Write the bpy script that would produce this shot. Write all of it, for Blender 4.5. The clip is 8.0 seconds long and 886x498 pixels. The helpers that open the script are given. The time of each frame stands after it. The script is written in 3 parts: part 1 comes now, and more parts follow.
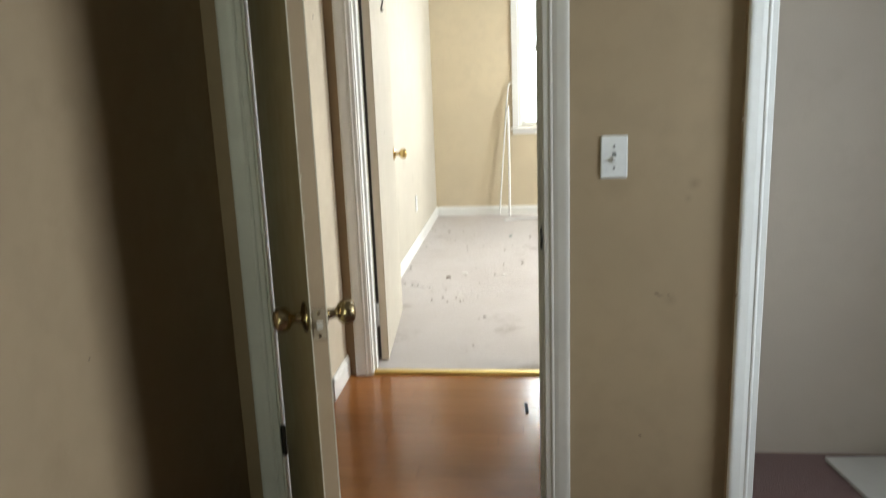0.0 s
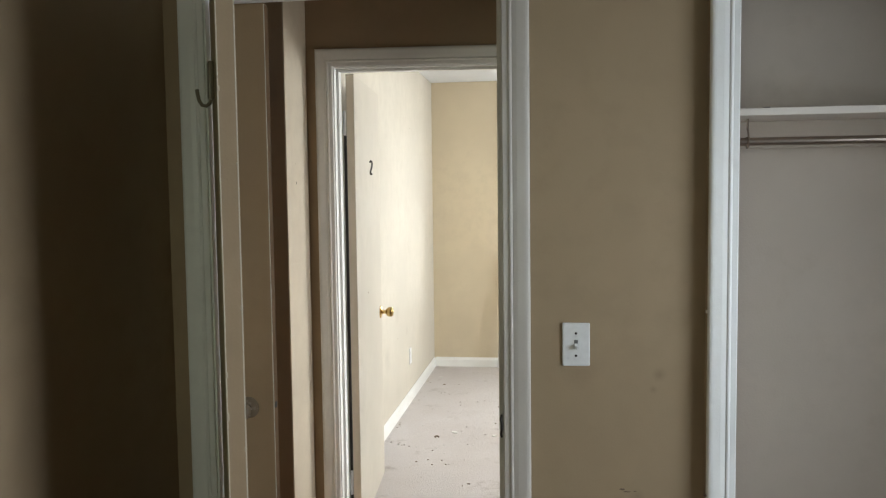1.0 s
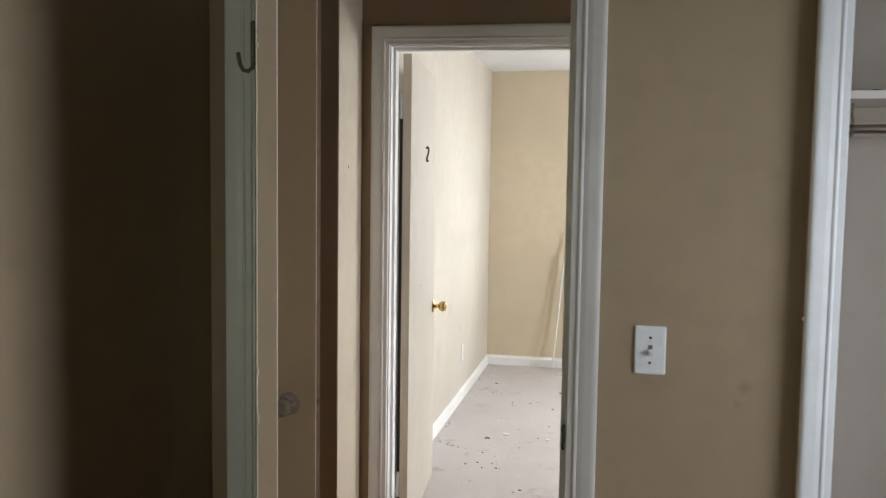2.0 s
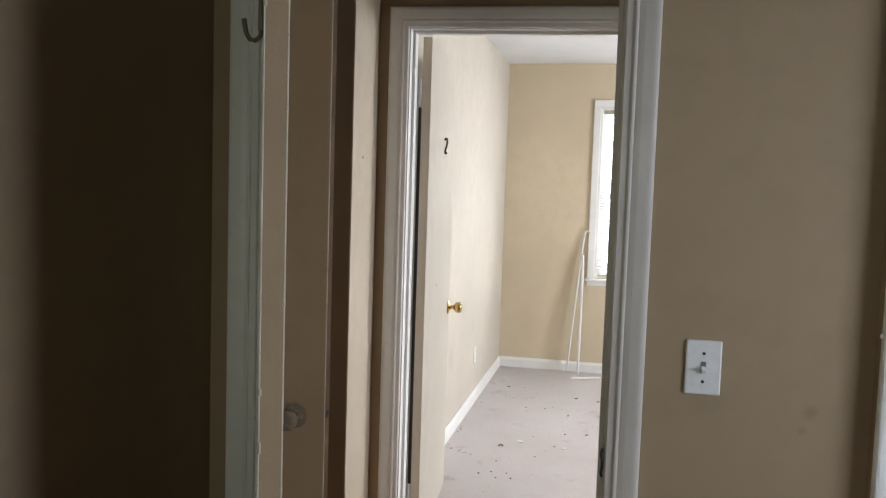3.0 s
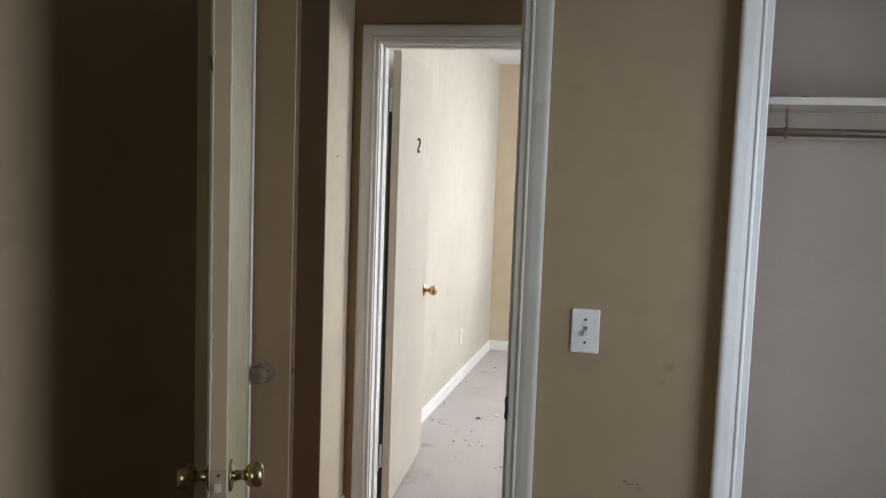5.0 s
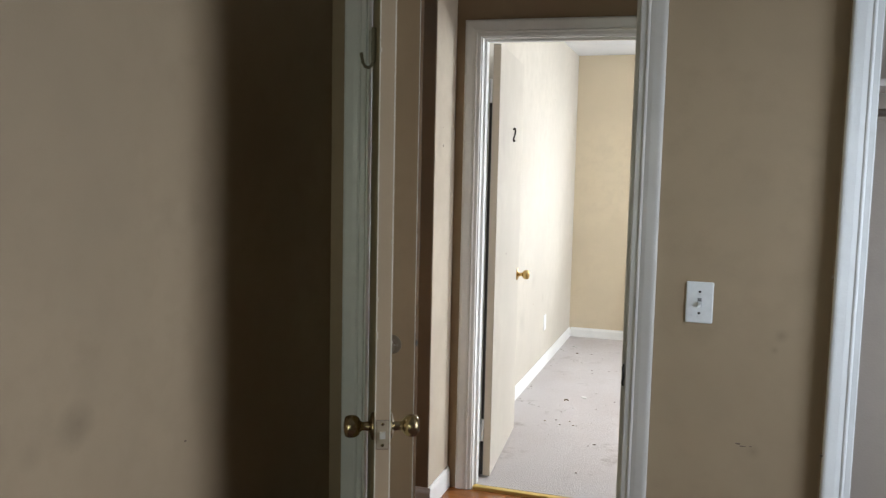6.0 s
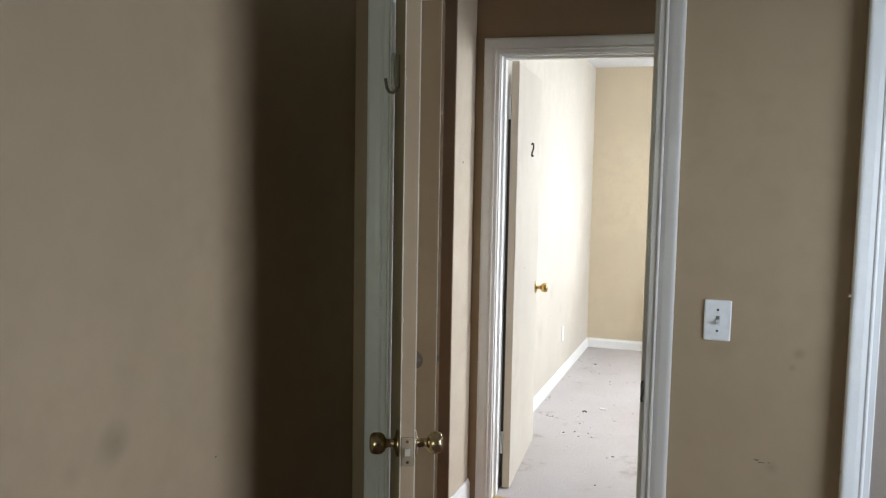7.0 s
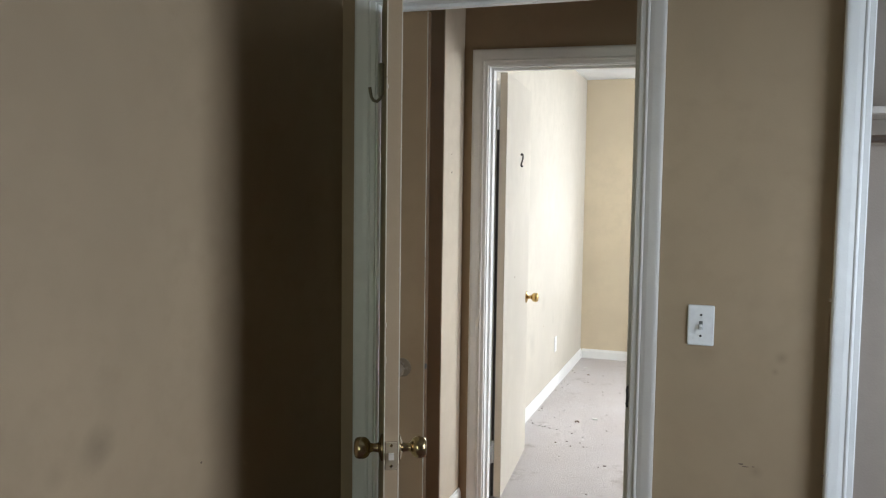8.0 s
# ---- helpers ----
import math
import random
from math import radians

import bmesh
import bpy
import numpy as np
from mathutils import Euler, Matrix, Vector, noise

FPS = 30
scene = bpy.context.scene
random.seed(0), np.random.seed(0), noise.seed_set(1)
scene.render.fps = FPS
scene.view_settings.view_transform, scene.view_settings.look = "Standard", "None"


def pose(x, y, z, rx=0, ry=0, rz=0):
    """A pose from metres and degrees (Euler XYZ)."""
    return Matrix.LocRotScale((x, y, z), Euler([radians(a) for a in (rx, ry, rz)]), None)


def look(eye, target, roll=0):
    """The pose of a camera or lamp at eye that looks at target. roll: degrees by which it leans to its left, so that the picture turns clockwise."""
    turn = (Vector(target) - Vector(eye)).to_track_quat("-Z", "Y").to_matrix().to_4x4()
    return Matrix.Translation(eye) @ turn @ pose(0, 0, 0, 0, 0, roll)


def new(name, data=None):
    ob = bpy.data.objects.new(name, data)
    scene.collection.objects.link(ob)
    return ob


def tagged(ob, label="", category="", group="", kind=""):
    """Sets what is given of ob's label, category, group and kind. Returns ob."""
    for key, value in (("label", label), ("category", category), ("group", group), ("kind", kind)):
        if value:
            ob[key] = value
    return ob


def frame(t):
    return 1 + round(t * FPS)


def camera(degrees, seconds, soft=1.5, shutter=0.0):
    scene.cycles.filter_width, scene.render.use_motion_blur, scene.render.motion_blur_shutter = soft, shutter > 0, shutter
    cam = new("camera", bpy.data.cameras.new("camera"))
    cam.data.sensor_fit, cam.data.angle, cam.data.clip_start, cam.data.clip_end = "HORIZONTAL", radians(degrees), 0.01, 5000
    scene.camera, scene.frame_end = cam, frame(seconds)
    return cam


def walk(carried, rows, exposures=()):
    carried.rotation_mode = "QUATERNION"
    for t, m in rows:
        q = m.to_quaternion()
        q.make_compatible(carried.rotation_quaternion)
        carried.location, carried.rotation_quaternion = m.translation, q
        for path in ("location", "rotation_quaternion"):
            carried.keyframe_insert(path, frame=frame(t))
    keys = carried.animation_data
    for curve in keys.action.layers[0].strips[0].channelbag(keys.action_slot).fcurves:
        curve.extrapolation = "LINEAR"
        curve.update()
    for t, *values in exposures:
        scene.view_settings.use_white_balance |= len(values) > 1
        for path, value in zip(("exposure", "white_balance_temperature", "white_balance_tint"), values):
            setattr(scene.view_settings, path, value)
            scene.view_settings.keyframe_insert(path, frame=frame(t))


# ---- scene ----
cam = camera(57.2, 8.0, soft=1.2, shutter=0.35)
PATH = [
    (0, (0.880, 0.220, 1.397), (0.6466, 2.1518, 0.9335), -2.23),
    (0.1, (0.892, 0.228, 1.412), (0.6634, 2.1739, 1.0085), -2.62),
    (0.2, (0.906, 0.236, 1.425), (0.6758, 2.1863, 1.0488), -2.84),
    (0.5, (0.951, 0.263, 1.466), (0.6939, 2.2238, 1.1681), -3.31),
    (1, (1.033, 0.309, 1.512), (0.7602, 2.2862, 1.3773), -0.69),
    (1.5, (1.088, 0.386, 1.486), (0.7513, 2.3518, 1.3409), -0.45),
    (1.7, (1.053, 0.420, 1.483), (0.6772, 2.3795, 1.3391), 0.01),
    (2.8, (0.904, 0.709, 1.482), (0.4886, 2.6590, 1.3312), 1.56),
    (3, (0.900, 0.709, 1.473), (0.4806, 2.6581, 1.3176), 1.83),
    (3.3, (0.913, 0.690, 1.481), (0.4701, 2.6332, 1.3141), 1.92),
    (3.5, (0.925, 0.668, 1.485), (0.4907, 2.6130, 1.3146), 1.81),
    (3.8, (0.951, 0.607, 1.486), (0.5174, 2.5513, 1.3062), 1.54),
    (4, (1.022, 0.547, 1.478), (0.5772, 2.4893, 1.3072), 1.50),
    (4.2, (1.124, 0.493, 1.462), (0.6783, 2.4354, 1.2901), 2.61),
    (5.3, (1.213, 0.278, 1.504), (0.7403, 2.2137, 1.3265), 1.86),
    (5.5, (1.169, 0.218, 1.495), (0.6920, 2.1525, 1.3215), 1.68),
    (5.7, (1.133, 0.175, 1.482), (0.5893, 2.0911, 1.2978), 1.46),
    (5.8, (1.120, 0.157, 1.475), (0.5301, 2.0594, 1.2963), 1.37),
    (6, (1.092, 0.124, 1.462), (0.4816, 2.0184, 1.2674), 1.23),
    (6.3, (1.057, 0.097, 1.464), (0.4127, 1.9812, 1.2747), 1.24),
    (6.5, (1.047, 0.089, 1.471), (0.3969, 1.9705, 1.2830), 1.30),
    (7, (1.091, 0.074, 1.500), (0.4421, 1.9572, 1.3222), 1.03),
    (7.5, (1.112, 0.075, 1.480), (0.4704, 1.9645, 1.3441), 1.02),
    (8, (1.130, 0.063, 1.482), (0.4868, 1.9510, 1.3390), 0.77),
]
walk(cam, [(t, look(eye, target, roll)) for t, eye, target, roll in PATH],
     [(0, 0.12, 6900, 8), (0.5, -0.06, 6900, 8), (1, -0.13, 6820, 10), (3.5, -0.30, 6550, 16), (5.5, -0.26, 6500, 13), (6.2, 0.08, 6350, 13), (6.5, 0.13, 6300, 13), (7, 0.11, 6300, 13), (8, 0.0, 6350, 12)])

# ---------- light ----------
world = bpy.data.worlds.new("sky")
scene.world = world
world.use_nodes = True
wn, wl = world.node_tree.nodes, world.node_tree.links
sky = wn.new("ShaderNodeTexSky")
sky.sky_type = "NISHITA"
sky.sun_disc = False
sky.sun_elevation = radians(38)
sky.sun_rotation = radians(80)
sky.air_density, sky.dust_density, sky.ozone_density = 1.0, 3.0, 1.0
wn["Background"].inputs["Strength"].default_value = 0.12
wl.new(sky.outputs["Color"], wn["Background"].inputs["Color"])


def window_light(name, place, aim, width, height, watts, colour, spread=170):
    """Daylight standing in a window's opening."""
    data = bpy.data.lights.new(name, "AREA")
    data.shape, data.size, data.size_y = "RECTANGLE", width, height
    data.energy, data.color, data.spread = watts, colour, radians(spread)
    ob = new(name, data)
    ob.matrix_world = look(place, aim)
    return ob


# bedroom window, hall glazed door, far room windows, and an added south fill
window_light("bedroom_daylight", (2.67, 1.50, 1.34), (0.0, 1.45, 0.75), 0.98, 1.30, 20.8, (0.75, 0.865, 1.0), 160)
# added fill with no known source, aimed at the casing behind the door
window_light("south_fill", (0.24, -1.97, 1.42), (0.30, 2.50, 1.10), 0.50, 1.30, 1.55, (0.88, 1.0, 0.82), 56)
window_light("hall_daylight", (2.67, 3.30, 1.05), (0.0, 3.42, 0.65), 0.40, 1.5, 8.3, (0.95, 0.96, 1.0), 75)
window_light("far_daylight", (1.20, 7.49, 1.45), (1.20, 0.0, 0.60), 0.90, 1.34, 50, (0.87, 0.94, 1.0), 170)
window_light("far_side_daylight", (4.02, 5.35, 1.45), (0.0, 5.35, 0.90), 0.70, 1.36, 98, (0.86, 0.94, 1.0), 170)


# ---------- materials ----------
def shader(name):
    m = bpy.data.materials.new(name)
    m.use_nodes = True
    n, l = m.node_tree.nodes, m.node_tree.links
    return m, n, l, n["Principled BSDF"]


def put(n, kind, **values):
    node = n.new(kind)
    for key, value in values.items():
        node.inputs[key].default_value = value
    return node


def noise_tex(n, l, coords, scale, detail=4.0, rough=0.55):
    node = put(n, "ShaderNodeTexNoise", Scale=scale, Detail=detail, Roughness=rough)
    l.new(coords, node.inputs["Vector"])
    return node.outputs["Fac"]


def ramp(n, l, fac, stops):
    node = n.new("ShaderNodeValToRGB")
    e = node.color_ramp.elements
    while len(e) < len(stops):
        e.new(0.5)
    for item, (at, c) in zip(e, stops):
        item.position = at
        item.color = (*c, 1) if len(c) == 3 else c
    l.new(fac, node.inputs["Fac"])
    return node.outputs["Color"]


def mixed(n, l, a, b, fac, mode="MIX"):
    node = n.new("ShaderNodeMix")
    node.data_type, node.blend_type = "RGBA", mode
    for socket, value in ((node.inputs[6], a), (node.inputs[7], b), (node.inputs[0], fac)):
        if isinstance(value, (tuple, float, int)):
            socket.default_value = (*value, 1) if isinstance(value, tuple) else value
        else:
            l.new(value, socket)
    return node.outputs[2]


def bumped(n, l, b, height, strength, distance):
    node = put(n, "ShaderNodeBump", Strength=strength, Distance=distance)
    l.new(height, node.inputs["Height"])
    l.new(node.outputs["Normal"], b.inputs["Normal"])
    return node


def grey(v):
    return (v, v, v)


def paint(name, colour, rough=0.5, peel=0.25, dirt=0.25, chips=0.0, under=(0.3, 0.2, 0.12), gloss=0.25, stains=()):
    """Roller or brush paint: slight unevenness, hand dirt, orange peel, chipped spots."""
    m, n, l, b = shader(name)
    at = n.new("ShaderNodeNewGeometry").outputs["Position"]
    wide = noise_tex(n, l, at, 1.3, 3)
    fine = noise_tex(n, l, at, 14, 5)
    spots = noise_tex(n, l, at, 4.2, 6, 0.65)
    dark = tuple(c * 0.93 for c in colour)
    lite = tuple(min(1, c * 1.05) for c in colour)
    c = mixed(n, l, dark, lite, ramp(n, l, wide, [(0.35, grey(0)), (0.65, grey(1))]))
    c = mixed(n, l, c, tuple(v * 0.95 for v in colour), ramp(n, l, fine, [(0.45, grey(0)), (0.75, grey(0.8))]))
    c = mixed(n, l, c, tuple(v * k for v, k in zip(colour, (0.72, 0.68, 0.62))),
              ramp(n, l, spots, [(0.60, grey(0)), (0.78, grey(dirt))]))
    for x, y, z, radius, strength in stains:
        away = n.new("ShaderNodeVectorMath")
        away.operation = "DISTANCE"
        l.new(at, away.inputs[0])
        away.inputs[1].default_value = (x, y, z)
        warp = n.new("ShaderNodeMath")
        warp.operation = "MULTIPLY_ADD"
        l.new(spots, warp.inputs[0])
        warp.inputs[1].default_value = radius * 1.6
        l.new(away.outputs["Value"], warp.inputs[2])
        c = mixed(n, l, c, tuple(v * 0.5 for v in colour), ramp(n, l, warp.outputs[0], [(radius * 0.7, grey(strength)), (radius * 1.9, grey(0))]))
    if chips:
        flake = noise_tex(n, l, at, 38, 6, 0.7)
        c = mixed(n, l, c, under, ramp(n, l, flake, [(0.70 - chips * 0.1, grey(0)), (0.72 - chips * 0.1, grey(0.8))]))
    l.new(c, b.inputs["Base Color"])
    r = ramp(n, l, fine, [(0.3, grey(rough - 0.07)), (0.7, grey(rough + 0.07))])
    l.new(r, b.inputs["Roughness"])
    b.inputs["Specular IOR Level"].default_value = gloss
    skin = noise_tex(n, l, at, 160, 3)
    bumped(n, l, b, skin, peel, 0.002)
    return m


def plain(name, colour, rough=0.5, metal=0.0, bump=0.1, scale=60):
    m, n, l, b = shader(name)
    at = n.new("ShaderNodeTexCoord").outputs["Object"]
    f = noise_tex(n, l, at, scale, 4)
    k = 0.05 if metal else 0.14
    c = mixed(n, l, tuple(v * (1 - k) for v in colour), tuple(min(1, v * (1 + k / 2)) for v in colour), f)
    l.new(c, b.inputs["Base Color"])
    b.inputs["Metallic"].default_value = metal
    w = 0.02 if metal else 0.09
    l.new(ramp(n, l, f, [(0.3, grey(max(0.04, rough - w))), (0.75, grey(rough + w))]), b.inputs["Roughness"])
    if not metal:
        bumped(n, l, b, f, bump, 0.001)
    return m


def carpet(name, colour, stain, stained=0.6):
    m, n, l, b = shader(name)
    at = n.new("ShaderNodeNewGeometry").outputs["Position"]
    tuft = put(n, "ShaderNodeTexVoronoi", Scale=260.0)
    l.new(at, tuft.inputs["Vector"])
    pile = noise_tex(n, l, at, 120, 5, 0.7)
    wide = noise_tex(n, l, at, 1.1, 5, 0.6)
    blot = noise_tex(n, l, at, 3.4, 6, 0.7)
    c = mixed(n, l, tuple(v * 0.82 for v in colour), tuple(min(1, v * 1.1) for v in colour), pile)
    c = mixed(n, l, c, stain, ramp(n, l, wide, [(0.45, grey(0)), (0.75, grey(stained * 0.6))]))
    c = mixed(n, l, c, tuple(v * 0.8 for v in stain), ramp(n, l, blot, [(0.58, grey(0)), (0.70, grey(stained))]))
    l.new(c, b.inputs["Base Color"])
    b.inputs["Roughness"].default_value = 0.95
    b.inputs["Sheen Weight"].default_value = 0.2
    h = mixed(n, l, tuft.outputs["Distance"], pile, 0.5)
    bumped(n, l, b, h, 0.7, 0.006)
    return m


def boards(name):
    """Glossy orange hardwood, each board with a tone of its own."""
    m, n, l, b = shader(name)
    at = n.new("ShaderNodeTexCoord").outputs["Object"]
    info = n.new("ShaderNodeObjectInfo")
    move = n.new("ShaderNodeVectorMath")
    move.operation = "MULTIPLY_ADD"
    l.new(at, move.inputs[0])
    move.inputs[1].default_value = (26, 2.2, 26)
    l.new(info.outputs["Random"], move.inputs[2])
    grain = noise_tex(n, l, move.outputs[0], 3.0, 7, 0.62)
    tone = ramp(n, l, info.outputs["Random"], [(0.0, (0.30, 0.110, 0.028)), (0.5, (0.36, 0.135, 0.036)), (1.0, (0.325, 0.120, 0.031))])
    c = mixed(n, l, tone, (0.17, 0.055, 0.016), ramp(n, l, grain, [(0.42, grey(0)), (0.78, grey(0.35))]))
    l.new(c, b.inputs["Base Color"])
    wear = noise_tex(n, l, n.new("ShaderNodeNewGeometry").outputs["Position"], 5, 5)
    l.new(ramp(n, l, wear, [(0.3, grey(0.14)), (0.75, grey(0.24))]), b.inputs["Roughness"])
    b.inputs["Coat Weight"].default_value = 0.2
    b.inputs["Coat Roughness"].default_value = 0.1
    b.inputs["Specular IOR Level"].default_value = 0.4
    bumped(n, l, b, grain, 0.06, 0.001)
    return m


def pane_glass(name):
    m, n, l, b = shader(name)
    b.inputs["Base Color"].default_value = (0.97, 0.99, 0.98, 1)
    b.inputs["Roughness"].default_value = 0.02
    b.inputs["Transmission Weight"].default_value = 1.0
    b.inputs["IOR"].default_value = 1.45
    return m


TAN = paint("tan_wall_paint", (0.356, 0.264, 0.168), 0.6, 0.14, 0.35,
            stains=((-0.045, 1.37, 0.955, 0.05, 0.6), (-0.045, 1.25, 0.93, 0.03, 0.25), (1.305, 2.48, 1.03, 0.02, 0.5), (1.29, 2.48, 0.99, 0.012, 0.4),
                    (1.09, 2.48, 1.03, 0.05, 0.25), (1.25, 2.48, 0.70, 0.02, 0.4)))
CREAM = paint("cream_wall_paint", (0.625, 0.535, 0.385), 0.7, 0.06, 0.1, gloss=0.12)
# tan hall paint with the daylight on the corner's east face painted in
LIT_FACE = paint("lit_hall_paint", (0.50, 0.438, 0.338), 0.6, 0.1, 0.3)
# cream paled to carry the direct daylight on the west wall and door
PALE = paint("lit_cream_paint", (0.55, 0.506, 0.430), 0.75, 0.03, 0.25, gloss=0.08,
             stains=((-0.01, 5.25, 0.50, 0.10, 0.34), (-0.01, 5.60, 0.72, 0.08, 0.24), (-0.01, 4.85, 0.42, 0.07, 0.28), (-0.01, 5.95, 0.55, 0.05, 0.2)))
# closet colour lightened and greyed to stand in for cool daylight reaching it
CLOSET = paint("lit_closet_paint", (0.585, 0.508, 0.430), 0.6, 0.3, 0.3)
# unseen ceilings get a darker, yellower colour to weaken the bounced light
DARK_CEIL = paint("darkened_ceiling_paint", (0.46, 0.45, 0.39), 0.8, 0.5, 0.2)
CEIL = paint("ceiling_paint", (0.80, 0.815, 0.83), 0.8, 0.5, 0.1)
DOOR = paint("cream_door_paint", (0.37, 0.252, 0.142), 0.6, 0.12, 0.35)
OLIVE = paint("dull_olive_door_paint", (0.31, 0.265, 0.155), 0.6, 0.12, 0.35)
EDGE = paint("worn_door_edge_paint", (0.345, 0.252, 0.166), 0.55, 0.15, 0.4)
WORN = paint("worn_corner_paint", (0.62, 0.57, 0.47), 0.5, 0.15, 0.3, 0.9, (0.36, 0.29, 0.21))
# darker copy of the trim paint, with weaker light put into its colour
TRIM_DIM = paint("dim_trim_paint", (0.55, 0.515, 0.475), 0.34, 0.12, 0.4)
TRIM = paint("white_trim_paint", (0.84, 0.84, 0.815), 0.34, 0.12, 0.3)
WHITE = plain("white_plastic", (0.78, 0.78, 0.77), 0.35)
BRASS = plain("brass", (0.62, 0.44, 0.18), 0.2, 1.0, 0.05, 90)
DULL = plain("tarnished_brass", (0.38, 0.29, 0.165), 0.26, 1.0, 0.1, 70)
PLATE = plain("worn_latch_metal", (0.44, 0.355, 0.25), 0.3, 0.45)
STEEL = plain("brushed_steel", (0.40, 0.335, 0.28), 0.3, 1.0, 0.05, 60)
DARK = plain("dark_metal", (0.05, 0.045, 0.04), 0.45, 0.8)
BLACK = plain("shadowed_hole", (0.012, 0.010, 0.008), 0.8)
PLATED = plain("painted_hinge_metal", (0.50, 0.47, 0.42), 0.4, 0.6)
HOOKED = plain("dark_painted_metal", (0.145, 0.125, 0.08), 0.45)
GOLD = plain("gold_strip_metal", (0.80, 0.60, 0.20), 0.45, 0.7, 0.1, 40)
BEIGE = carpet("beige_carpet", (0.60, 0.552, 0.535), (0.45, 0.385, 0.35), 0.9)
PLUM = carpet("plum_brown_carpet", (0.165, 0.088, 0.078), (0.105, 0.055, 0.05), 0.5)
WOOD = boards("orange_hardwood")
SUBFLOOR = plain("dark_joint", (0.06, 0.025, 0.012), 0.7)
GLASS = pane_glass("window_glass")
SLAT = plain("white_blind_vinyl", (0.80, 0.81, 0.80), 0.4)
PAPER = plain("pale_board", (0.62, 0.61, 0.58), 0.5, 0, 0.2, 9)
SCUFF = plain("dark_scuff", (0.16, 0.11, 0.075), 0.8)
GREYS = plain("grey_shadow_plastic", (0.16, 0.16, 0.155), 0.6)
CHIP = plain("chipped_pale_primer", (0.52, 0.44, 0.34), 0.6)
STRIP = plain("gap_shade", (0.035, 0.030, 0.024), 0.7)
HINGED = paint("lightened_hinge_edge_paint", (0.70, 0.60, 0.46), 0.55, 0.15, 0.4)
SHELF = paint("pinkish_shelf_paint", (0.76, 0.69, 0.62), 0.5, 0.15, 0.3)
# shade put into the hall door's edge colour
SHADED = paint("shaded_edge_paint", (0.17, 0.104, 0.056), 0.85, 0.2, 0.4, gloss=0.08)
BOLT = plain("bright_bolt_metal", (0.62, 0.58, 0.52), 0.35, 0.3)
KNOBBY = plain("glossy_shaded_knob_paint", (0.23, 0.172, 0.115), 0.24)
SMUDGE = plain("faint_smudge", (0.36, 0.285, 0.20), 0.7)


# ---------- building helpers ----------
def thing(name, x=0, y=0, z=0, turn=0, **tags):
    ob = new(name)
    ob.matrix_world = pose(x, y, z, 0, 0, turn)
    return tagged(ob, **tags)


def part(name, bm, material, parent=None, label="", smooth=False):
    me = bpy.data.meshes.new(name)
    bmesh.ops.recalc_face_normals(bm, faces=bm.faces)
    bm.to_mesh(me)
    bm.free()
    me.materials.append(material)
    if smooth:
        me.shade_smooth()
        me.set_sharp_from_angle(angle=radians(38))
    ob = new(name, me)
    if parent:
        ob.parent = parent
    if label:
        ob["label"] = label
    return ob


def box(bm, x0, x1, y0, y1, z0, z1, bevel=0.0, segments=2):
    v = [bm.verts.new(p) for p in ((x0, y0, z0), (x1, y0, z0), (x1, y1, z0), (x0, y1, z0),
                                   (x0, y0, z1), (x1, y0, z1), (x1, y1, z1), (x0, y1, z1))]
    f = [bm.faces.new([v[i] for i in q]) for q in ((3, 2, 1, 0), (4, 5, 6, 7), (0, 1, 5, 4), (1, 2, 6, 5), (2, 3, 7, 6), (3, 0, 4, 7))]
    if bevel:
        edges = list({e for q in f for e in q.edges})
        bmesh.ops.bevel(bm, geom=edges, offset=bevel, segments=segments, affect="EDGES", profile=0.5)
    return bm


def boxes(*list_of_boxes, bevel=0.0):
    bm = bmesh.new()
    for b in list_of_boxes:
        box(bm, *b, bevel=bevel)
    return bm


def lathe(profile, steps=28, matrix=None):
    """Turned round z from (radius, height) pairs."""
    bm = bmesh.new()
    rings = []
    for r, h in profile:
        rings.append([bm.verts.new((r * math.cos(k * math.tau / steps), r * math.sin(k * math.tau / steps), h)) for k in range(steps)])
    for a, b in zip(rings, rings[1:]):
        for k in range(steps):
            bm.faces.new((a[k], a[(k + 1) % steps], b[(k + 1) % steps], b[k]))
    bm.faces.new(rings[0][::-1])
    bm.faces.new(rings[-1])
    if matrix:
        bm.transform(matrix)
    return bm


def tube(points, radius, sides=10, flat=1.0):
    """A round bar swept along points."""
    bm = bmesh.new()
    pts = [Vector(p) for p in points]
    rings = []
    for i, p in enumerate(pts):
        d = (pts[min(i + 1, len(pts) - 1)] - pts[max(i - 1, 0)]).normalized()
        side = d.cross(Vector((0.31, 0.17, 0.93))).normalized()
        up = side.cross(d).normalized()
        rings.append([bm.verts.new(p + radius * (math.cos(k * math.tau / sides) * side + flat * math.sin(k * math.tau / sides) * up)) for k in range(sides)])
    for a, b in zip(rings, rings[1:]):
        for k in range(sides):
            bm.faces.new((a[k], a[(k + 1) % sides], b[(k + 1) % sides], b[k]))
    bm.faces.new(rings[0][::-1])
    bm.faces.new(rings[-1])
    return bm


def prism(outline, depth):
    """An outline in x, z pushed along y."""
    bm = bmesh.new()
    a = [bm.verts.new((x, 0, z)) for x, z in outline]
    b = [bm.verts.new((x, depth, z)) for x, z in outline]
    bm.faces.new(a)
    bm.faces.new(b[::-1])
    for i in range(len(a)):
        j = (i + 1) % len(a)
        bm.faces.new((a[j], a[i], b[i], b[j]))
    return bm


